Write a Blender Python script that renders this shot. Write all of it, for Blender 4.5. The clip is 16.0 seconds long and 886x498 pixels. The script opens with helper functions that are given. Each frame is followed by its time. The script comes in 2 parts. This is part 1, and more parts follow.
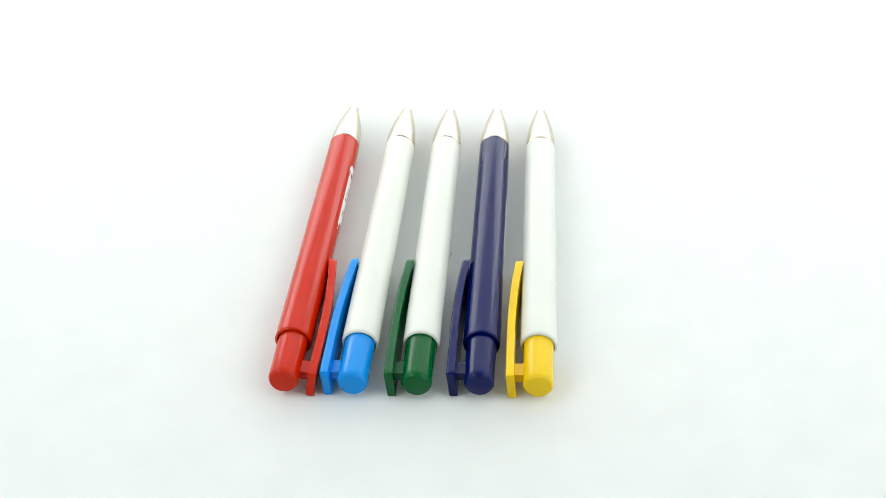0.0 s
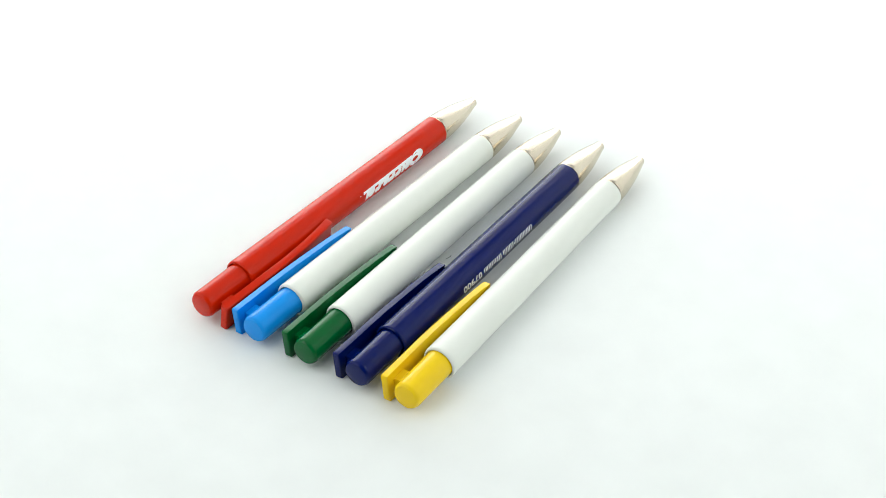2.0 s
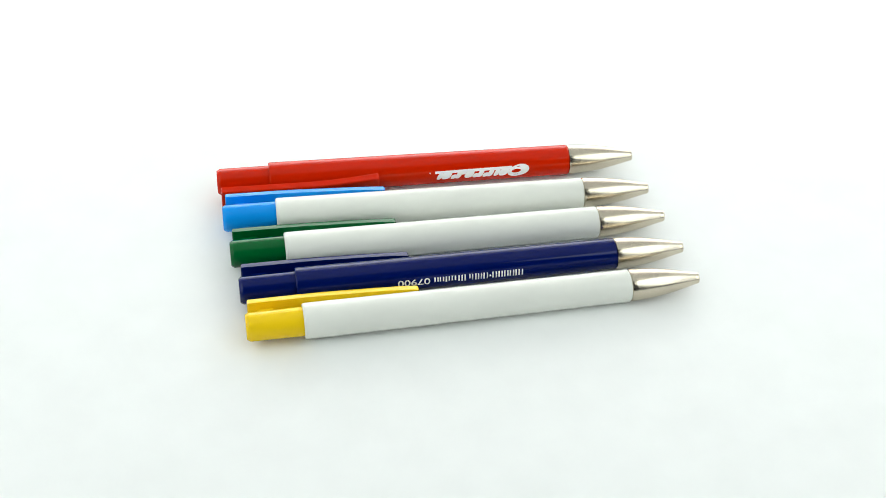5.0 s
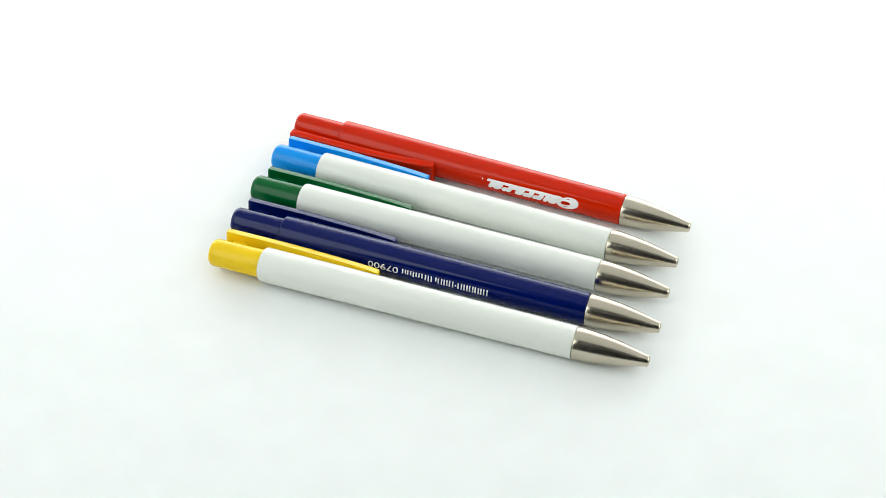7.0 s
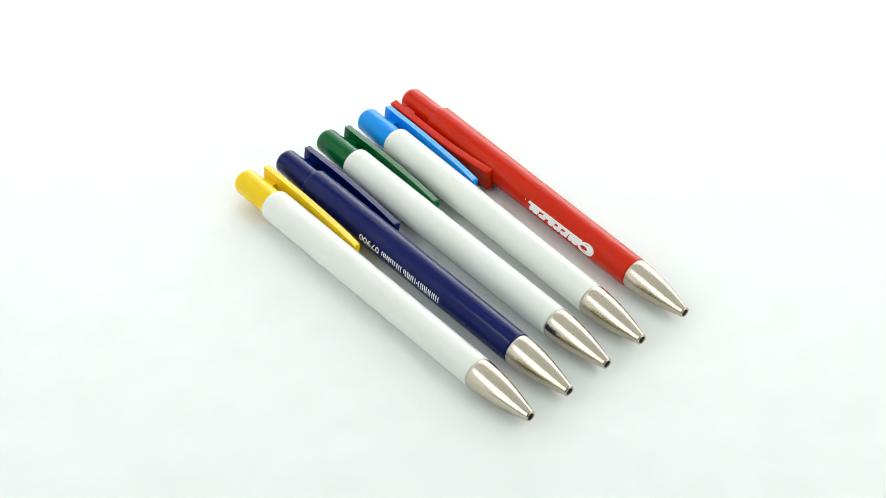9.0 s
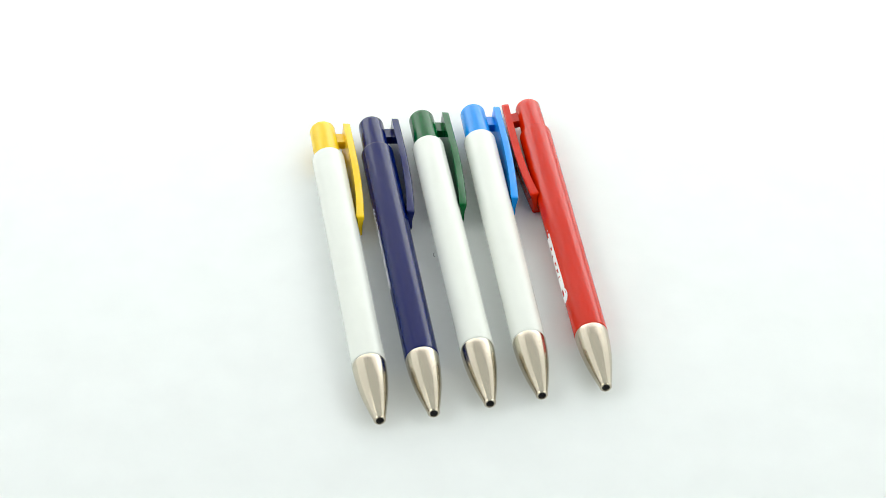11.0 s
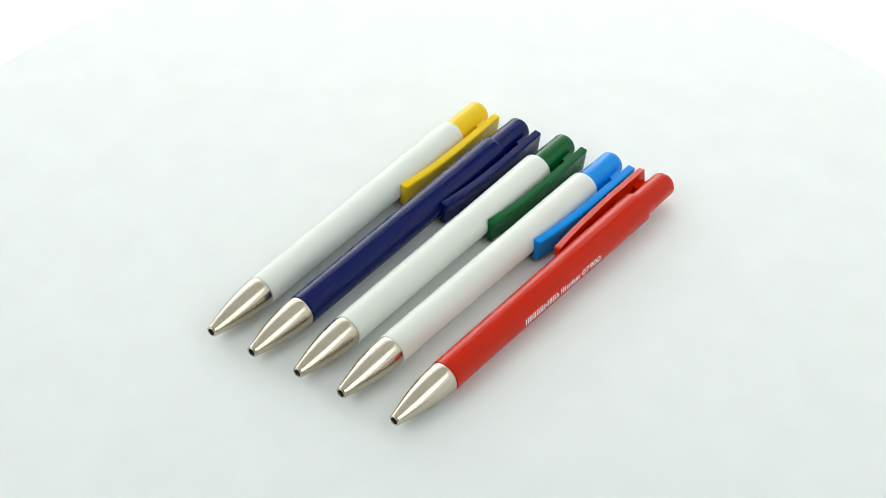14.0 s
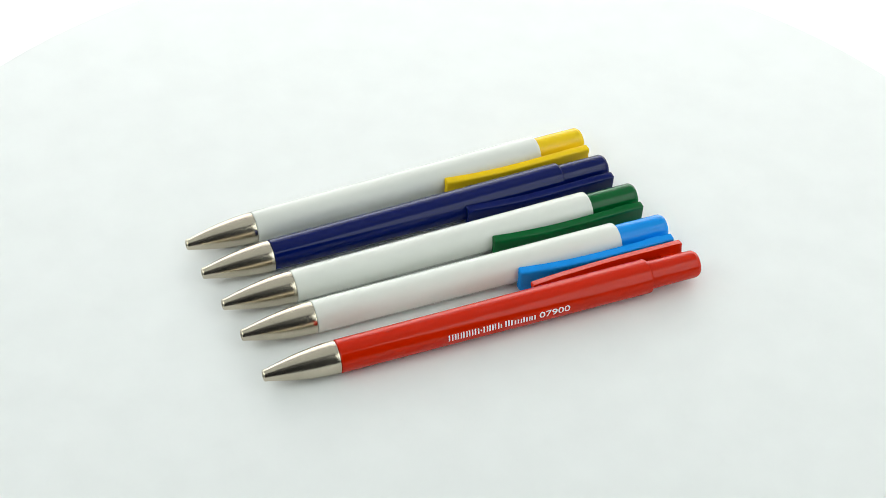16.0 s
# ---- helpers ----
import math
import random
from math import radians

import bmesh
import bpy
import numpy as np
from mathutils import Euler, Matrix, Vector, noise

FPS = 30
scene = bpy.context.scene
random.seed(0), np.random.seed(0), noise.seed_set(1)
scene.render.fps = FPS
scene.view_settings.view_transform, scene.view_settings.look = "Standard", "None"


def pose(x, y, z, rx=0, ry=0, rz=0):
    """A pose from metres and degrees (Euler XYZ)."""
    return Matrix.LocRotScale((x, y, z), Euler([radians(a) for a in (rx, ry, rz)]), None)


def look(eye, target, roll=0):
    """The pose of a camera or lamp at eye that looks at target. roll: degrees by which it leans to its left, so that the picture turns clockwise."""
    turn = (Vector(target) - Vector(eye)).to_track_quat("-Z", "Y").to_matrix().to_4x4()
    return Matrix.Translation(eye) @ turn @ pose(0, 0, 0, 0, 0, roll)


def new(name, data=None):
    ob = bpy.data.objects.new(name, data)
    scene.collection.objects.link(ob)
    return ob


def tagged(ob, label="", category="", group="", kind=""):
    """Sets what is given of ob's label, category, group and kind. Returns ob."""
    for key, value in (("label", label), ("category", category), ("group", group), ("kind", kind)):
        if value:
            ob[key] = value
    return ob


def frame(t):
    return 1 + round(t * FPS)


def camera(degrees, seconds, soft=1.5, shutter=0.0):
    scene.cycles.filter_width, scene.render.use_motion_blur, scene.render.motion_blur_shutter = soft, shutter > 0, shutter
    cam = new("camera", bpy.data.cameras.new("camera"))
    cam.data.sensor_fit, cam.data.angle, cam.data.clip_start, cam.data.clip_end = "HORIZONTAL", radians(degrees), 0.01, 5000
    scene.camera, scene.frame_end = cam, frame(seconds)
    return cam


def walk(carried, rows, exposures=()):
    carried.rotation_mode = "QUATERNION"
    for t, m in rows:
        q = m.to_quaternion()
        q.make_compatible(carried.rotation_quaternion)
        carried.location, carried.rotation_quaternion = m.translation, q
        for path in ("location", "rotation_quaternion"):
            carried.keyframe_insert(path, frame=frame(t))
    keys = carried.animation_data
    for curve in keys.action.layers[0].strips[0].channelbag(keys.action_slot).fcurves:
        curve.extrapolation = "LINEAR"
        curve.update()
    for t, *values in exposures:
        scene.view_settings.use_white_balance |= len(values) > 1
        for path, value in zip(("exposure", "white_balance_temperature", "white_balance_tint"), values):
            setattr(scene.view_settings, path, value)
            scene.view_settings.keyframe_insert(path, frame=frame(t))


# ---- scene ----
# Five click pens lie on a slowly turning white photo turntable inside a small light tent.
# The camera stands still; the turntable goes round clockwise at a steady pace.
SECONDS = 16.0
SPEED = -15.16          # degrees a second, seen from above
MM = 0.001

cam = camera(30.81, SECONDS, soft=0.7)
CAMERA_POSE = pose(0.0, -0.40898, 0.33880, 50.55, 0, -0.03) @ pose(0, 0, 0, 0, 0, 0.859)
walk(cam, [(0.0, CAMERA_POSE), (SECONDS, CAMERA_POSE)],
     exposures=[(0.0, -0.04), (11.3, -0.05), (12.0, -0.14), (12.5, -0.22), (14.0, -0.25), (SECONDS, -0.25)])

# ---- light ----
world = bpy.data.worlds.new("studio_room")
world.use_nodes = True
scene.world = world
world.node_tree.nodes["Background"].inputs[0].default_value = (0.9, 0.95, 1.0, 1)
world.node_tree.nodes["Background"].inputs[1].default_value = 0.06


def softbox(name, eye, target, wide, high, watts, colour):
    data = bpy.data.lights.new(name, "AREA")
    data.shape, data.size, data.size_y = "RECTANGLE", wide, high
    data.energy, data.color = watts, colour
    ob = new(name, data)
    ob.matrix_world = look(eye, target)
    return ob


TENT_LIGHT = (0.93, 1.0, 0.972)
softbox("softbox_top", (0, 0.06, 0.66), (0, 0.06, 0), 1.02, 0.72, 0.95, TENT_LIGHT)
softbox("softbox_back", (0, 0.56, 0.295), (0, 0.0, 0.44), 1.0, 0.45, 3.2, TENT_LIGHT)
for x in (-0.50, 0.50):
    softbox("softbox_side", (x, -0.24, 0.36), (0, 0, 0.0), 0.54, 0.56, 2.7, TENT_LIGHT)


# ---- materials ----
def material(name):
    m = bpy.data.materials.new(name)
    m.use_nodes = True
    return m, m.node_tree.nodes, m.node_tree.links, m.node_tree.nodes["Principled BSDF"]


def add_noise(nodes, links, scale, detail=3.0, stretch=(1, 1, 1)):
    tc = nodes.new("ShaderNodeTexCoord")
    mp = nodes.new("ShaderNodeMapping")
    mp.inputs["Scale"].default_value = stretch
    n = nodes.new("ShaderNodeTexNoise")
    n.inputs["Scale"].default_value = scale
    n.inputs["Detail"].default_value = detail
    links.new(tc.outputs["Object"], mp.inputs["Vector"])
    links.new(mp.outputs["Vector"], n.inputs["Vector"])
    return n


def ramp(nodes, links, source, low, high):
    r = nodes.new("ShaderNodeMapRange")
    r.inputs["To Min"].default_value = low
    r.inputs["To Max"].default_value = high
    r.inputs["From Min"].default_value = 0.3
    r.inputs["From Max"].default_value = 0.7
    links.new(source, r.inputs["Value"])
    return r.outputs["Result"]


def plastic(name, colour, rough, bump=0.02, sheen=0.26):
    m, nodes, links, b = material(name)
    wear = add_noise(nodes, links, 60.0, 4.0)
    grain = add_noise(nodes, links, 2600.0, 2.0)
    mix = nodes.new("ShaderNodeMix")
    mix.data_type = "RGBA"
    mix.inputs[6].default_value = (*[c * 0.95 for c in colour], 1)
    mix.inputs[7].default_value = (*[min(1, c * 1.04) for c in colour], 1)
    links.new(wear.outputs["Fac"], mix.inputs[0])
    links.new(mix.outputs[2], b.inputs["Base Color"])
    links.new(ramp(nodes, links, wear.outputs["Fac"], rough * 0.85, rough * 1.2), b.inputs["Roughness"])
    bp = nodes.new("ShaderNodeBump")
    bp.inputs["Strength"].default_value = bump
    bp.inputs["Distance"].default_value = 0.0002
    links.new(grain.outputs["Fac"], bp.inputs["Height"])
    links.new(bp.outputs["Normal"], b.inputs["Normal"])
    b.inputs["IOR"].default_value = 1.46
    b.inputs["Specular IOR Level"].default_value = sheen
    return m


RED = plastic("red_plastic", (0.57, 0.015, 0.0003), 0.09, 0.006)
BLUE = plastic("sky_blue_plastic", (0.003, 0.27, 0.80), 0.10, 0.006)
GREEN = plastic("green_plastic", (0.0, 0.10, 0.022), 0.10, 0.006)
NAVY = plastic("navy_plastic", (0.0003, 0.0055, 0.085), 0.09, 0.006)
YELLOW = plastic("yellow_plastic", (0.87, 0.58, 0.01), 0.11, 0.006)
WHITE = plastic("white_plastic", (0.765, 0.78, 0.725), 0.18, 0.01)
PRINT = plastic("white_ink", (0.92, 0.92, 0.92), 0.5)
BLACK = plastic("dark_bore", (0.012, 0.012, 0.014), 0.5)


def nickel():
    m, nodes, links, b = material("brushed_nickel")
    b.inputs["Metallic"].default_value = 1.0
    turned = add_noise(nodes, links, 4200.0, 2.0, (1.0, 0.1, 0.1))
    smudge = add_noise(nodes, links, 160.0, 3.0)
    mix = nodes.new("ShaderNodeMix")
    mix.data_type = "RGBA"
    mix.inputs[6].default_value = (0.53, 0.475, 0.375, 1)
    mix.inputs[7].default_value = (0.62, 0.56, 0.45, 1)
    links.new(smudge.outputs["Fac"], mix.inputs[0])
    links.new(mix.outputs[2], b.inputs["Base Color"])
    links.new(ramp(nodes, links, turned.outputs["Fac"], 0.20, 0.26), b.inputs["Roughness"])
    bp = nodes.new("ShaderNodeBump")
    bp.inputs["Strength"].default_value = 0.03
    bp.inputs["Distance"].default_value = 0.00002
    links.new(turned.outputs["Fac"], bp.inputs["Height"])
    links.new(bp.outputs["Normal"], b.inputs["Normal"])
    return m


NICKEL = nickel()
DISC = plastic("white_turntable_plastic", (0.822, 0.838, 0.828), 0.75, 0.02, 0.15)
FABRIC = plastic("white_tent_fabric", (0.86, 0.86, 0.86), 0.9, 0.1, 0.1)
# tent fabric darkened for the roof, so glossy barrels mirror less light from above
DIMMED_ROOF = plastic("dimmed_tent_roof", (0.25, 0.25, 0.25), 0.9, 0.1, 0.1)
DARK_WALL = plastic("dim_room_wall", (0.05, 0.05, 0.055), 0.9)


def glowing_sheet():
    """White sheet of the tent's floor and back, with a glow of its own added."""
    m, nodes, links, b = material("glowing_white_sheet")
    cloud = add_noise(nodes, links, 6.0, 2.0)
    b.inputs["Base Color"].default_value = (0.85, 0.85, 0.85, 1)
    b.inputs["Roughness"].default_value = 0.9
    # emission added to bring the sheet to pure white, brighter than the disc
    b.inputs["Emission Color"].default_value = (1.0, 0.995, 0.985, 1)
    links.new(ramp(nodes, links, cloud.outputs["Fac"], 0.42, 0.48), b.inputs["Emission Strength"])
    return m


GLOW_SHEET = glowing_sheet()


# ---- mesh helpers ----
def link_mesh(name, bm, mat, sharp=0.6):
    me = bpy.data.meshes.new(name)
    bmesh.ops.recalc_face_normals(bm, faces=bm.faces[:])
    for f in bm.faces:
        f.smooth = True
    bm.to_mesh(me)
    bm.free()
    me.set_sharp_from_angle(angle=sharp)
    me.materials.append(mat)
    return new(name, me)


def part(name, bm, mat, parent, label="", sharp=0.6):
    """One mesh object under a thing or under a part."""
    ob = link_mesh(name, bm, mat, sharp)
    ob.parent = parent
    return tagged(ob, label)


def lathe(profile, segments=64, axis="x", close=True):
    """A turned body from (along, radius) pairs in millimetres."""
    bm = bmesh.new()
    rings = []
    for s, r in profile:
        ring = []
        for k in range(segments):
            a = 2 * math.pi * k / segments
            c, d = r * math.cos(a) * MM, r * math.sin(a) * MM
            ring.append(bm.verts.new((s * MM, c, d) if axis == "x" else (c, d, s * MM)))
        rings.append(ring)
    for a, b in zip(rings, rings[1:]):
        for k in range(segments):
            j = (k + 1) % segments
            bm.faces.new((a[k], a[j], b[j], b[k]))
    if close:
        bm.faces.new(rings[0])
        bm.faces.new(rings[-1])
    return bm


def loft(sections):
    bm = bmesh.new()
    rings = [[bm.verts.new((x * MM, y * MM, z * MM)) for x, y, z in s] for s in sections]
    n = len(rings[0])
    for a, b in zip(rings, rings[1:]):
        for k in range(n):
            j = (k + 1) % n
            bm.faces.new((a[k], a[j], b[j], b[k]))
    bm.faces.new(rings[0])
    bm.faces.new(rings[-1])
    return bm


def soften(bm, width, angle=0.6, steps=2):
    edges = [e for e in bm.edges if len(e.link_faces) == 2 and e.calc_face_angle(0) > angle]
    bmesh.ops.bevel(bm, geom=edges, offset=width * MM, segments=steps, profile=0.5, affect="EDGES", clamp_overlap=True)
    return bm


def box(x0, x1, y0, y1, z0, z1):
    return loft([[(x, y0, z0), (x, y1, z0), (x, y1, z1), (x, y0, z1)] for x in (x0, x1)])


# ---- tent and turntable ----
TABLE_Z = -34.0


def build_sheet():
    """Floor sheet that sweeps up into the back of the tent."""
    bm = bmesh.new()
    line = [(-330.0, TABLE_Z), (505.0, TABLE_Z)]
    for k in range(1, 13):
        a = math.pi / 2 * k / 12
        line.append((505 + 75 * math.sin(a), TABLE_Z + 75 * (1 - math.cos(a))))
    line.append((580.0, 700.0))
    rows = []
    for x in (-520.0, 520.0):
        for lift in (0.0, -3.0):
            rows.append([bm.verts.new((x * MM, y * MM, (z + lift) * MM)) for y, z in line])
    n = len(line)
    for a, b in ((0, 2), (1, 3), (0, 1), (2, 3)):
        for k in range(n - 1):
            bm.faces.new((rows[a][k], rows[a][k + 1], rows[b][k + 1], rows[b][k]))
    return tagged(link_mesh("backdrop", bm, GLOW_SHEET), "seamless white sheet with added glow sweeping up behind the turntable", "backdrop", kind="structure")


build_sheet()
for name, x0, x1 in (("wall_west", -526, -523), ("wall_east", 523, 526)):
    tagged(link_mesh(name, box(x0, x1, -330, 580, TABLE_Z - 3, 700), FABRIC), "white fabric side wall of the light tent", "tent wall", kind="structure")
# roof out of view, added in a darkened tone to hold reflections down
tagged(link_mesh("ceiling", box(-526, 526, -330, 580, 702, 706), DIMMED_ROOF), "unseen tent roof, darkened to weaken its reflection in the pens", "tent roof", kind="structure")
tagged(link_mesh("wall_south", box(-1500, 1500, -1600, -1560, TABLE_Z - 60, 1600), DARK_WALL), "dim wall of the studio room", "wall", kind="structure")
tagged(link_mesh("floor", box(-1500, 1500, -1560, 1500, TABLE_Z - 60, TABLE_Z - 3.5), DARK_WALL), "dark matt ground under the light tent", "floor", kind="structure")

turntable = tagged(new("turntable"), "round plain white rotating display turntable", "turntable")
part("disc", lathe([(-6, 0.5), (-6, 201.0), (-5, 202.5), (-1.2, 203.0), (-0.3, 202.6), (0, 201.7), (0, 0.5)], 256, "z"), DISC, turntable, "smooth white round platter")
part("foot", lathe([(TABLE_Z, 0.5), (TABLE_Z, 120), (TABLE_Z + 3, 122), (-12, 118), (-6.2, 110), (-6.2, 0.5)], 128, "z"), DISC, turntable)

# ---- pens ----
LENGTH = 144.9
BARREL_FROM, BARREL_TO = 17.6, 121.6
R_BACK, R_FRONT = 5.65, 5.22
TILT = 0.62       # degrees: the back stands a little higher, propped by the clip
ROLL = 7.0       # degrees: each pen leans over onto its clip
CLIP_FROM, CLIP_TO = 1.2, 54.9


def barrel_radius(x):
    return R_BACK + (R_FRONT - R_BACK) * (x - BARREL_FROM) / (BARREL_TO - BARREL_FROM)


def barrel_mesh(chamfer):
    c = chamfer
    prof = [(30, 4.6), (30, 4.82), (BARREL_FROM + 0.3, 4.82), (BARREL_FROM, 4.95), (BARREL_FROM, R_BACK - c)]
    prof += [(BARREL_FROM + 0.12 * c, R_BACK - 0.55 * c), (BARREL_FROM + 0.5 * c, R_BACK - 0.18 * c), (BARREL_FROM + 0.95 * c, R_BACK - 0.02), (BARREL_FROM + 1.4 * c, R_BACK), (BARREL_FROM + 2.2 * c, barrel_radius(BARREL_FROM + 2.2 * c))]
    prof += [(x, barrel_radius(x)) for x in (22, 30, 45, 60, 75, 90, 105, 118, 120)]
    prof += [(BARREL_TO - 0.25, R_FRONT), (BARREL_TO, R_FRONT - 0.2), (BARREL_TO, 4.3)]
    return lathe(prof, 96)


def button_mesh():
    return lathe([(0, 0.3), (0, 3.72), (0.06, 3.86), (0.2, 3.98), (0.85, 4.38), (1.05, 4.45), (1.35, 4.49), (1.9, 4.5), (5.0, 4.52),
                  (12, 4.56), (18, 4.58), (29, 4.6), (29, 0.3)], 96)


def tip_mesh():
    s = BARREL_TO
    prof = [(s + 0.02, 4.2), (s + 0.05, 4.85), (s + 0.25, 5.1), (s + 0.6, 5.17)]
    prof += [(s + u * 0.99, r) for u, r in ((2, 5.12), (4, 5.02), (6, 4.86), (8.5, 4.61), (11, 4.27), (13.5, 3.86), (16, 3.37), (18.5, 2.82), (20.8, 2.28), (22.0, 1.99), (22.5, 1.88))]
    prof += [(s + 22.7, 1.86), (s + 22.95, 1.82), (s + 23.2, 1.66), (s + 23.3, 1.42), (s + 23.2, 1.2), (s + 22.8, 1.08), (s + 19, 1.05)]
    return lathe(prof, 80, close=False)


def clip_outer(x):
    """How far the clip's outer face stands off the pen's axis."""
    if x < 18:
        return 9.5
    u = (x - 18) / (CLIP_TO - 18)
    return 9.5 + 0.1 * u - 2.2 * u ** 2.2


def clip_mesh(side):
    """A bent strip with a dished outer face, rounded long edges and rounded ends."""
    r, arc = 0.55, [radians(22.5 * k) for k in range(5)]
    stations = [(CLIP_FROM + r * (1 - math.cos(a)), r * (1 - math.sin(a))) for a in arc]
    stations += [(CLIP_FROM + r + (CLIP_TO - CLIP_FROM - 2 * r) * k / 44, 0.0) for k in range(1, 44)]
    stations += [(CLIP_TO - r * (1 - math.cos(a)), r * (1 - math.sin(a))) for a in reversed(arc)]
    rows = []
    for x, inset in stations:
        u = max(0.0, (x - 18) / (CLIP_TO - 18))
        waist = 0.15 * math.sin(math.pi * min(1.0, u * 1.05)) ** 2
        top = 4.05 - 0.1 * u - waist - inset
        low = -5.35 + 1.0 * u + waist + inset
        hug = max(0.0, (x - 46) / 8.6)
        o = clip_outer(x)
        inner = o - 2.55 + inset
        o -= inset
        mid = max(inner, 5.6) if hug > 0 else inner
        lip = inner - 0.2 * hug
        rc = 0.6 - 0.5 * inset
        dish = 0.28 * min(1.0, (x - CLIP_FROM) / 6.0)
        ring = [(o - rc * (1 - math.sin(a)), top - rc * (1 - math.cos(a))) for a in arc]
        ring += [(o - dish * math.sin(math.pi * v) ** 2, top - rc + (low - top + 2 * rc) * v) for v in [k / 10 for k in range(1, 10)]]
        ring += [(o - rc * (1 - math.sin(a)), low + rc * (1 - math.cos(a))) for a in reversed(arc)]
        ring += [(lip, low), (mid, low + 2.6), (mid, top - 2.6), (lip, top)]
        rows.append([(x, side * y, z) for y, z in ring])
    return loft(rows)


def bridge_mesh(side):
    y = sorted((side * 4.2, side * 7.2))
    return soften(box(4.2, 9.2, y[0], y[1], -1.5, 1.4), 0.25)


def wrap(bm, side, elevation, start, lift=0.02):
    """Lays flat artwork on the barrel: its x runs from the tip towards the button, its y round the barrel (up, for side +1)."""
    for v in bm.verts:
        x = start - v.co.x
        r = barrel_radius(x) + lift + v.co.z
        a = radians(elevation) + side * v.co.y / barrel_radius(x)
        v.co = Vector((x * MM, side * r * math.cos(a) * MM, r * math.sin(a) * MM))
    return bm


def slab(bm, corners, thick=0.03):
    """A thin inked shape, cut into strips so that it follows the round barrel."""
    (x0, y0), (x1, y1), (x2, y2), (x3, y3) = corners
    n = 5
    low, high = [], []
    for k in range(n + 1):
        u = k / n
        a = (x0 + (x3 - x0) * u, y0 + (y3 - y0) * u)
        b = (x1 + (x2 - x1) * u, y1 + (y2 - y1) * u)
        for z, store in ((-0.05, low), (thick, high)):
            store.append((bm.verts.new((*a, z)), bm.verts.new((*b, z))))
    for k in range(n):
        bm.faces.new((high[k][0], high[k][1], high[k + 1][1], high[k + 1][0]))
        bm.faces.new((low[k][0], low[k + 1][0], high[k + 1][0], high[k][0]))
        bm.faces.new((low[k][1], high[k][1], high[k + 1][1], low[k + 1][1]))
    bm.faces.new((low[0][0], high[0][0], high[0][1], low[0][1]))
    bm.faces.new((low[n][0], low[n][1], high[n][1], high[n][0]))


def text_mesh(body, size, stretch):
    data = bpy.data.curves.new("lettering", "FONT")
    data.body, data.size, data.resolution_u, data.offset = body, size, 4, 0.03
    ob = new("lettering", data)
    me = bpy.data.meshes.new_from_object(ob.evaluated_get(bpy.context.evaluated_depsgraph_get()))
    bm = bmesh.new()
    bm.from_mesh(me)
    bpy.data.objects.remove(ob)
    bpy.data.curves.remove(data)
    bpy.data.meshes.remove(me)
    bmesh.ops.triangulate(bm, faces=bm.faces[:])
    for k in range(1, 16):
        bmesh.ops.bisect_plane(bm, geom=bm.verts[:] + bm.edges[:] + bm.faces[:], plane_co=(0, k * size * 0.05, 0), plane_no=(0, 1, 0))
    for v in bm.verts:
        v.co.x *= stretch
    return bm


def maker_print(pen, side, elevation, start):
    """Maker's line along the barrel: brand words as plain bars, then the item number."""
    h = 2.25
    x = 0.0
    for width, tall, gap in ((1.5, 1, .5), (.5, 1, .4), (1.45, 1, .4), (1.45, 1, .45), (1.4, 1, .5), (1.5, 1, .3),
                             (.7, .26, .4), (1.5, 1, .45), (1.35, 1, .45), (1.5, 1, .45), (.4, .7, 1.15),
                             (1.4, 1, .4), (.75, .9, .35), (.9, .72, .35), (1.4, .72, .35), (.75, .9, .35), (1.4, .72, .35), (1.4, .72, 1.25)):
        low = 0.4 * h if tall == .26 else 0.0
        stem = 0.42 if width > 1 else min(width, 0.5)
        bm = bmesh.new()
        for at in ((0.0, width - stem) if width > 1 else ((width - stem) / 2,)):
            slab(bm, [(x + at, low - h / 2), (x + at + stem, low - h / 2), (x + at + stem, low + tall * h - h / 2), (x + at, low + tall * h - h / 2)])
        part("print_bar", wrap(bm, side, elevation, start), PRINT, pen)
        x += width + gap
    bm = text_mesh("07900", 3.05, 1.12)
    wide = max(v.co.x for v in bm.verts)
    for v in bm.verts:
        v.co.x = x + v.co.x * (40.6 - x) / wide
        v.co.y -= h / 2
    part("item_number", wrap(bm, side, elevation, start, 0.03), PRINT, pen, "white printed item number")


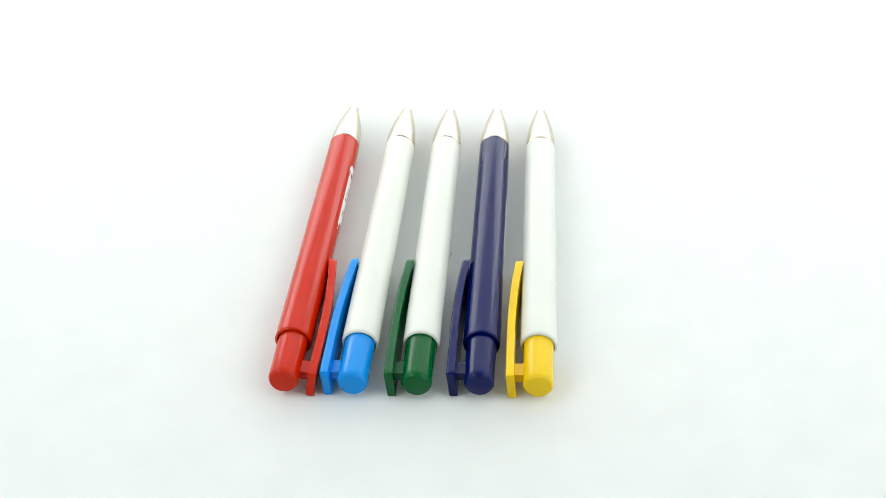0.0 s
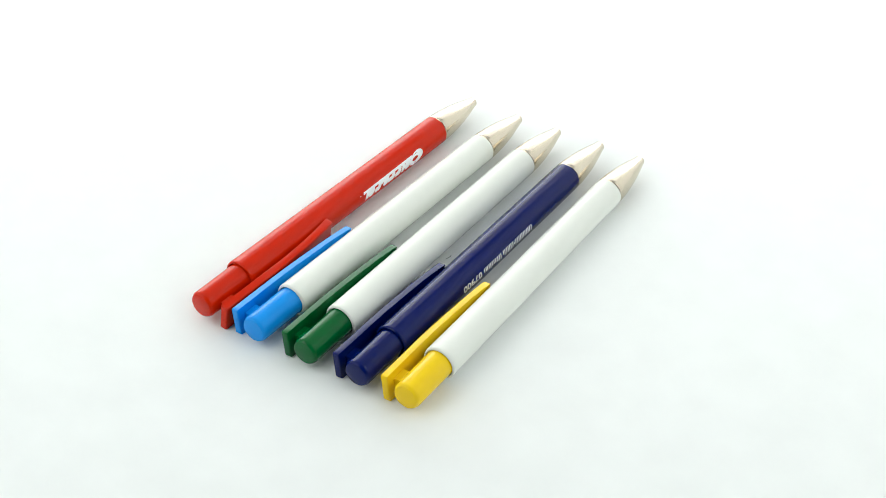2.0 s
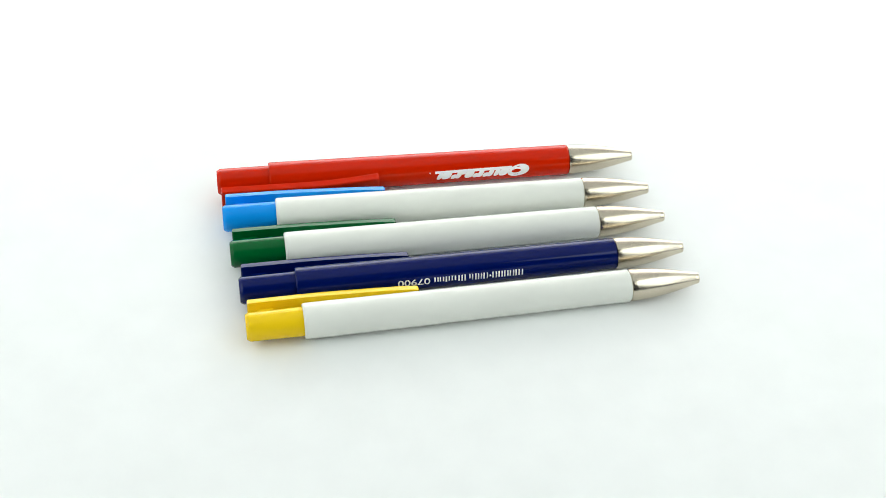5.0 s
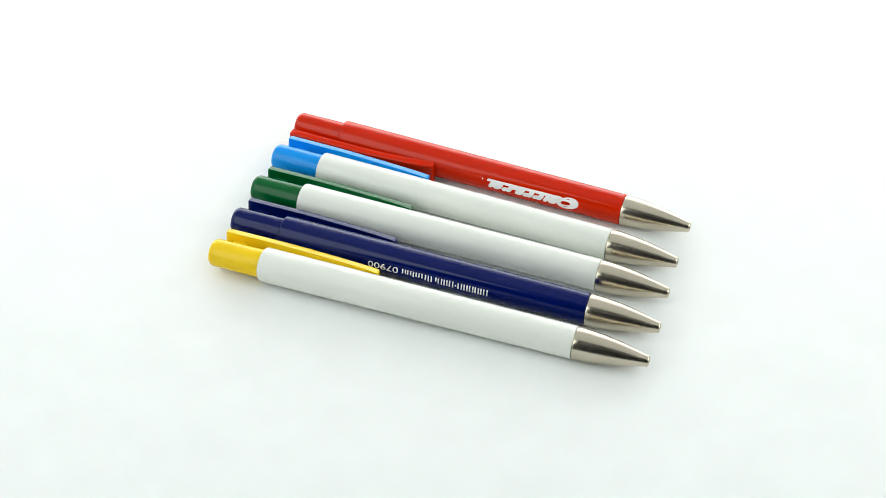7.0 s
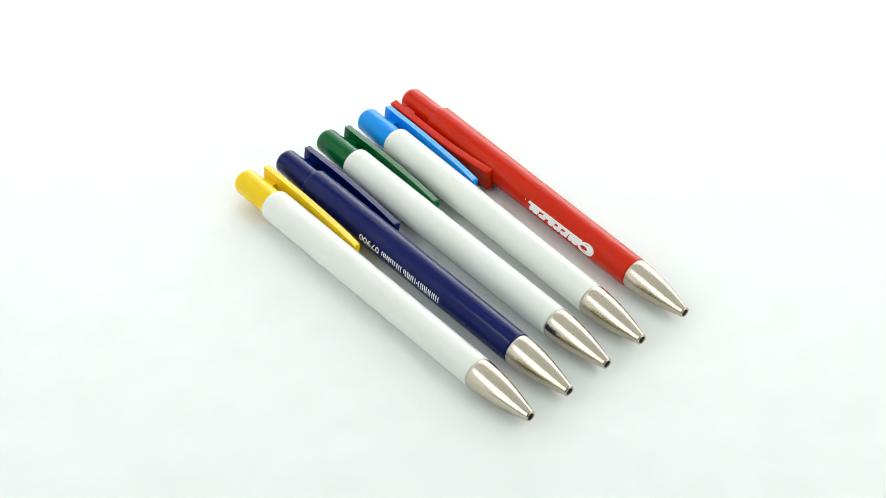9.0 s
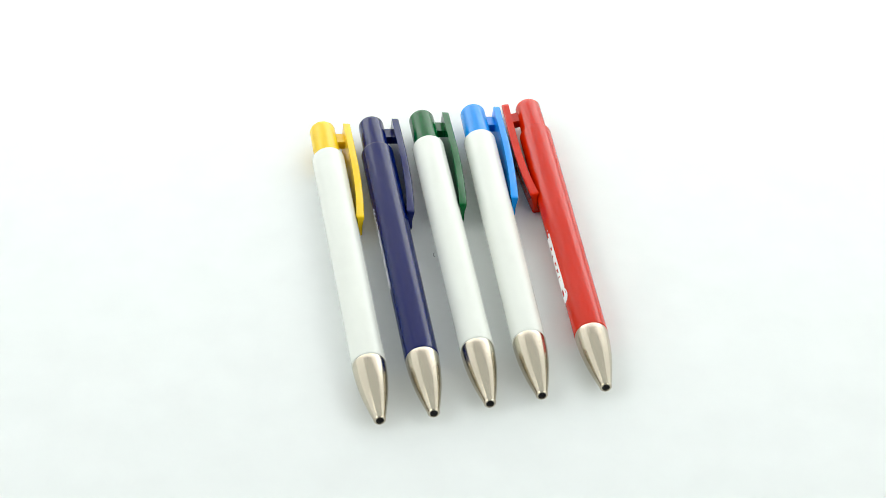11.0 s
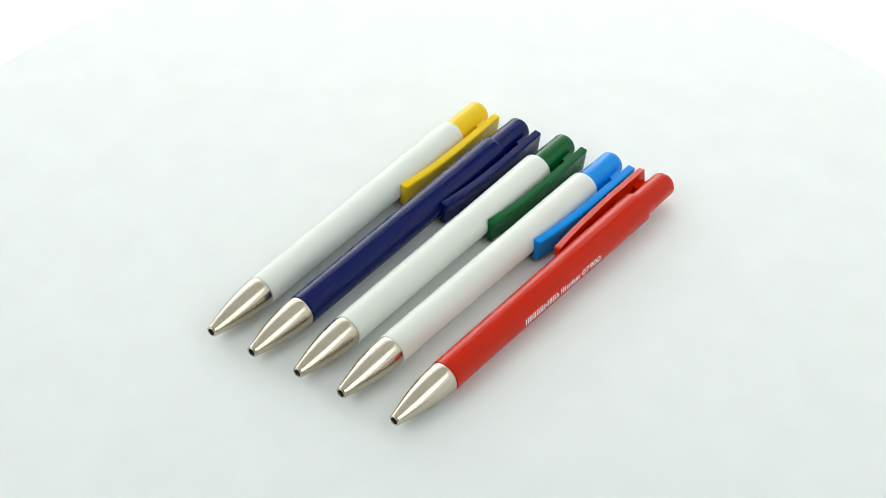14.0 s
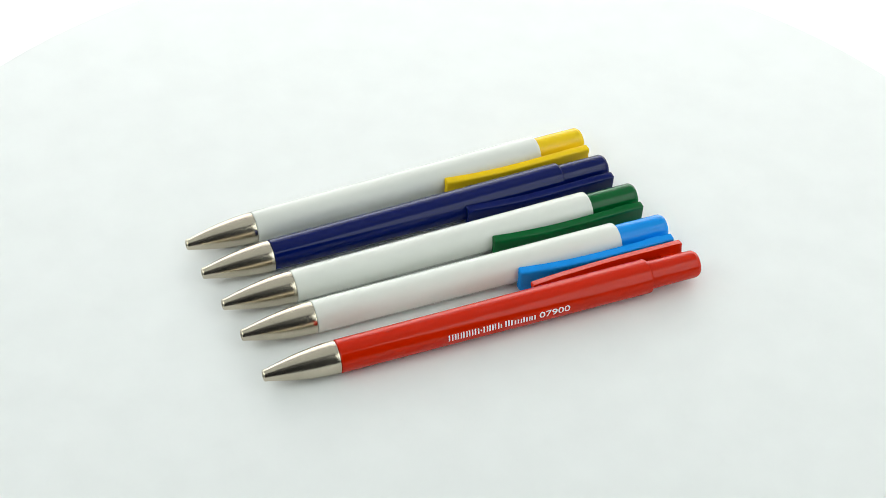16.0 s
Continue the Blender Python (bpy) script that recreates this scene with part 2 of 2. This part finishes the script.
def logo_print(pen, side, elevation):
    """A script logo as plain slanted strokes joined by a base line."""
    bm = bmesh.new()

    def leaf(x, y, long, high, lean):
        """A rounded slanted blot."""
        n = 20
        ring = []
        for k in range(n):
            a = 2 * math.pi * k / n
            c, d = math.cos(a), math.sin(a)
            px = 0.5 * long * math.copysign(abs(c) ** 0.8, c)
            py = 0.5 * high * math.copysign(abs(d) ** 0.8, d)
            ring.append(bm.verts.new((x + px + lean * py, y + py, 0.03)))
        centre = bm.verts.new((x, y, 0.05))
        for k in range(n):
            bm.faces.new((ring[k], ring[(k + 1) % n], centre))

    n = 28
    outer, inner = [], []
    for k in range(n):
        a = 2 * math.pi * k / n
        for store, wide, high, shift in ((outer, 3.5, 1.95, 0.0), (inner, 1.55, 0.6, 0.75)):
            y = high * math.sin(a)
            store.append(bm.verts.new((3.7 + shift + wide * math.cos(a) + 0.5 * y, y, 0.04)))
    for k in range(n):
        bm.faces.new((outer[k], outer[(k + 1) % n], inner[(k + 1) % n], inner[k]))
    for x, long, high in ((8.6, 3.0, 2.6), (10.9, 1.7, 2.6), (13.0, 1.8, 2.6), (14.7, 2.0, 1.5), (16.4, 1.8, 2.6), (18.1, 2.0, 1.5),
                          (20.2, 2.9, 2.6), (22.0, 1.7, 1.4), (23.7, 1.8, 2.6), (25.4, 2.0, 1.5), (27.8, 3.0, 2.6), (30.0, 1.7, 2.6)):
        leaf(x, 0.1 if high > 2 else (0.65 if long > 1.8 else -0.6), long, high, 0.55)
    slab(bm, [(5.8, -1.55), (31.6, -1.35), (31.9, -0.6), (6.2, -0.7)], 0.02)
    leaf(33.4, -0.9, 0.45, 0.45, 0)
    for v in bm.verts:
        v.co.x *= 1.04
        v.co.y *= 1.22
    part("logo_mark", wrap(bm, side, elevation, 107.4), PRINT, pen, "white script-like logo strokes")


def build_pen(body_mat, trim_mat, side, label, chamfer):
    pen = tagged(new("ballpoint_pen"), label, "pen", "row of click pens")
    part("barrel", barrel_mesh(chamfer), body_mat, pen)
    part("push_button", button_mesh(), trim_mat, pen)
    clip = part("clip", clip_mesh(side), trim_mat, pen)
    part("bridge", bridge_mesh(side), trim_mat, clip)
    tip = part("tip", tip_mesh(), NICKEL, pen, "brushed nickel cone tip")
    part("bore", lathe([(BARREL_TO + 20, 0.2), (BARREL_TO + 20, 1.12), (BARREL_TO + 22.85, 1.12), (BARREL_TO + 22.6, 0.9), (BARREL_TO + 21.8, 0.55), (BARREL_TO + 22.5, 0.45), (BARREL_TO + 22.7, 0.1)], 24), BLACK, tip, "dark refill opening")
    return pen


# tip place in millimetres on the disc at the start, heading of the pen in degrees
PENS = (
    (RED, RED, -1, "red plastic click pen with white print", 0.55, -32.46, 76.4, 84.25),
    (WHITE, BLUE, 1, "white plastic click pen with sky-blue clip and button", 0.75, -13.04, 75.7, 84.66),
    (WHITE, GREEN, 1, "white plastic click pen with green clip and button", 0.75, 2.75, 75.8, 85.93),
    (NAVY, NAVY, 1, "navy blue plastic click pen with white print", 0.55, 19.70, 76.2, 86.54),
    (WHITE, YELLOW, 1, "white plastic click pen with yellow clip and button", 0.75, 35.60, 75.8, 87.18),
)
placed = []
for body_mat, trim_mat, side, label, chamfer, tx, ty, heading in PENS:
    pen = build_pen(body_mat, trim_mat, side, label, chamfer)
    u = Vector((math.cos(radians(heading)), math.sin(radians(heading)), 0))
    back = Vector((tx, ty, 0)) - LENGTH * u
    lift = R_FRONT + BARREL_TO * math.tan(radians(TILT)) + 0.03
    base = pose(back.x * MM, back.y * MM, lift * MM, 0, 0, heading) @ pose(0, 0, 0, 0, TILT, 0) @ pose(0, 0, 0, -side * ROLL, 0, 0)
    placed.append((pen, base))
    if body_mat is RED:
        maker_print(pen, 1, -2, 87.6)
        logo_print(pen, -1, 13)
    if body_mat is NAVY:
        maker_print(pen, -1, 1, 90.2)


def lint():
    """A short bent fibre left lying on the platter."""
    bm = bmesh.new()
    rings = []
    for k in range(10):
        a = radians(-60 + 100 * k / 9)
        c = Vector((1.7 + 1.3 * math.cos(a), 0.1 + 1.5 * math.sin(a), 0.08 + 0.2 * math.sin(math.pi * k / 9)))
        r = 0.07
        rings.append([bm.verts.new((c + Vector((r * math.cos(b), 0, r * math.sin(b)))) * MM) for b in [math.pi / 3 * j for j in range(6)]])
    for p, q in zip(rings, rings[1:]):
        for j in range(6):
            bm.faces.new((p[j], p[(j + 1) % 6], q[(j + 1) % 6], q[j]))
    bm.faces.new(rings[0])
    bm.faces.new(rings[-1])
    return tagged(link_mesh("lint_fibre", bm, BLACK), "tiny dark bent fibre lying on the white platter", "lint")


placed.append((lint(), pose(0, 0, 0)))


def turned(t):
    """The platter's angle in degrees; it starts with a little slack."""
    return SPEED * t + 0.35 * max(0.0, 1 - t / 2.0) ** 2


def motions():
    times = [0.5 * k for k in range(33)]
    walk(turntable, [(t, pose(0, 0, 0, 0, 0, turned(t))) for t in times])
    for thing, base in placed:
        walk(thing, [(t, pose(0, 0, 0, 0, 0, turned(t)) @ base) for t in times])


motions()
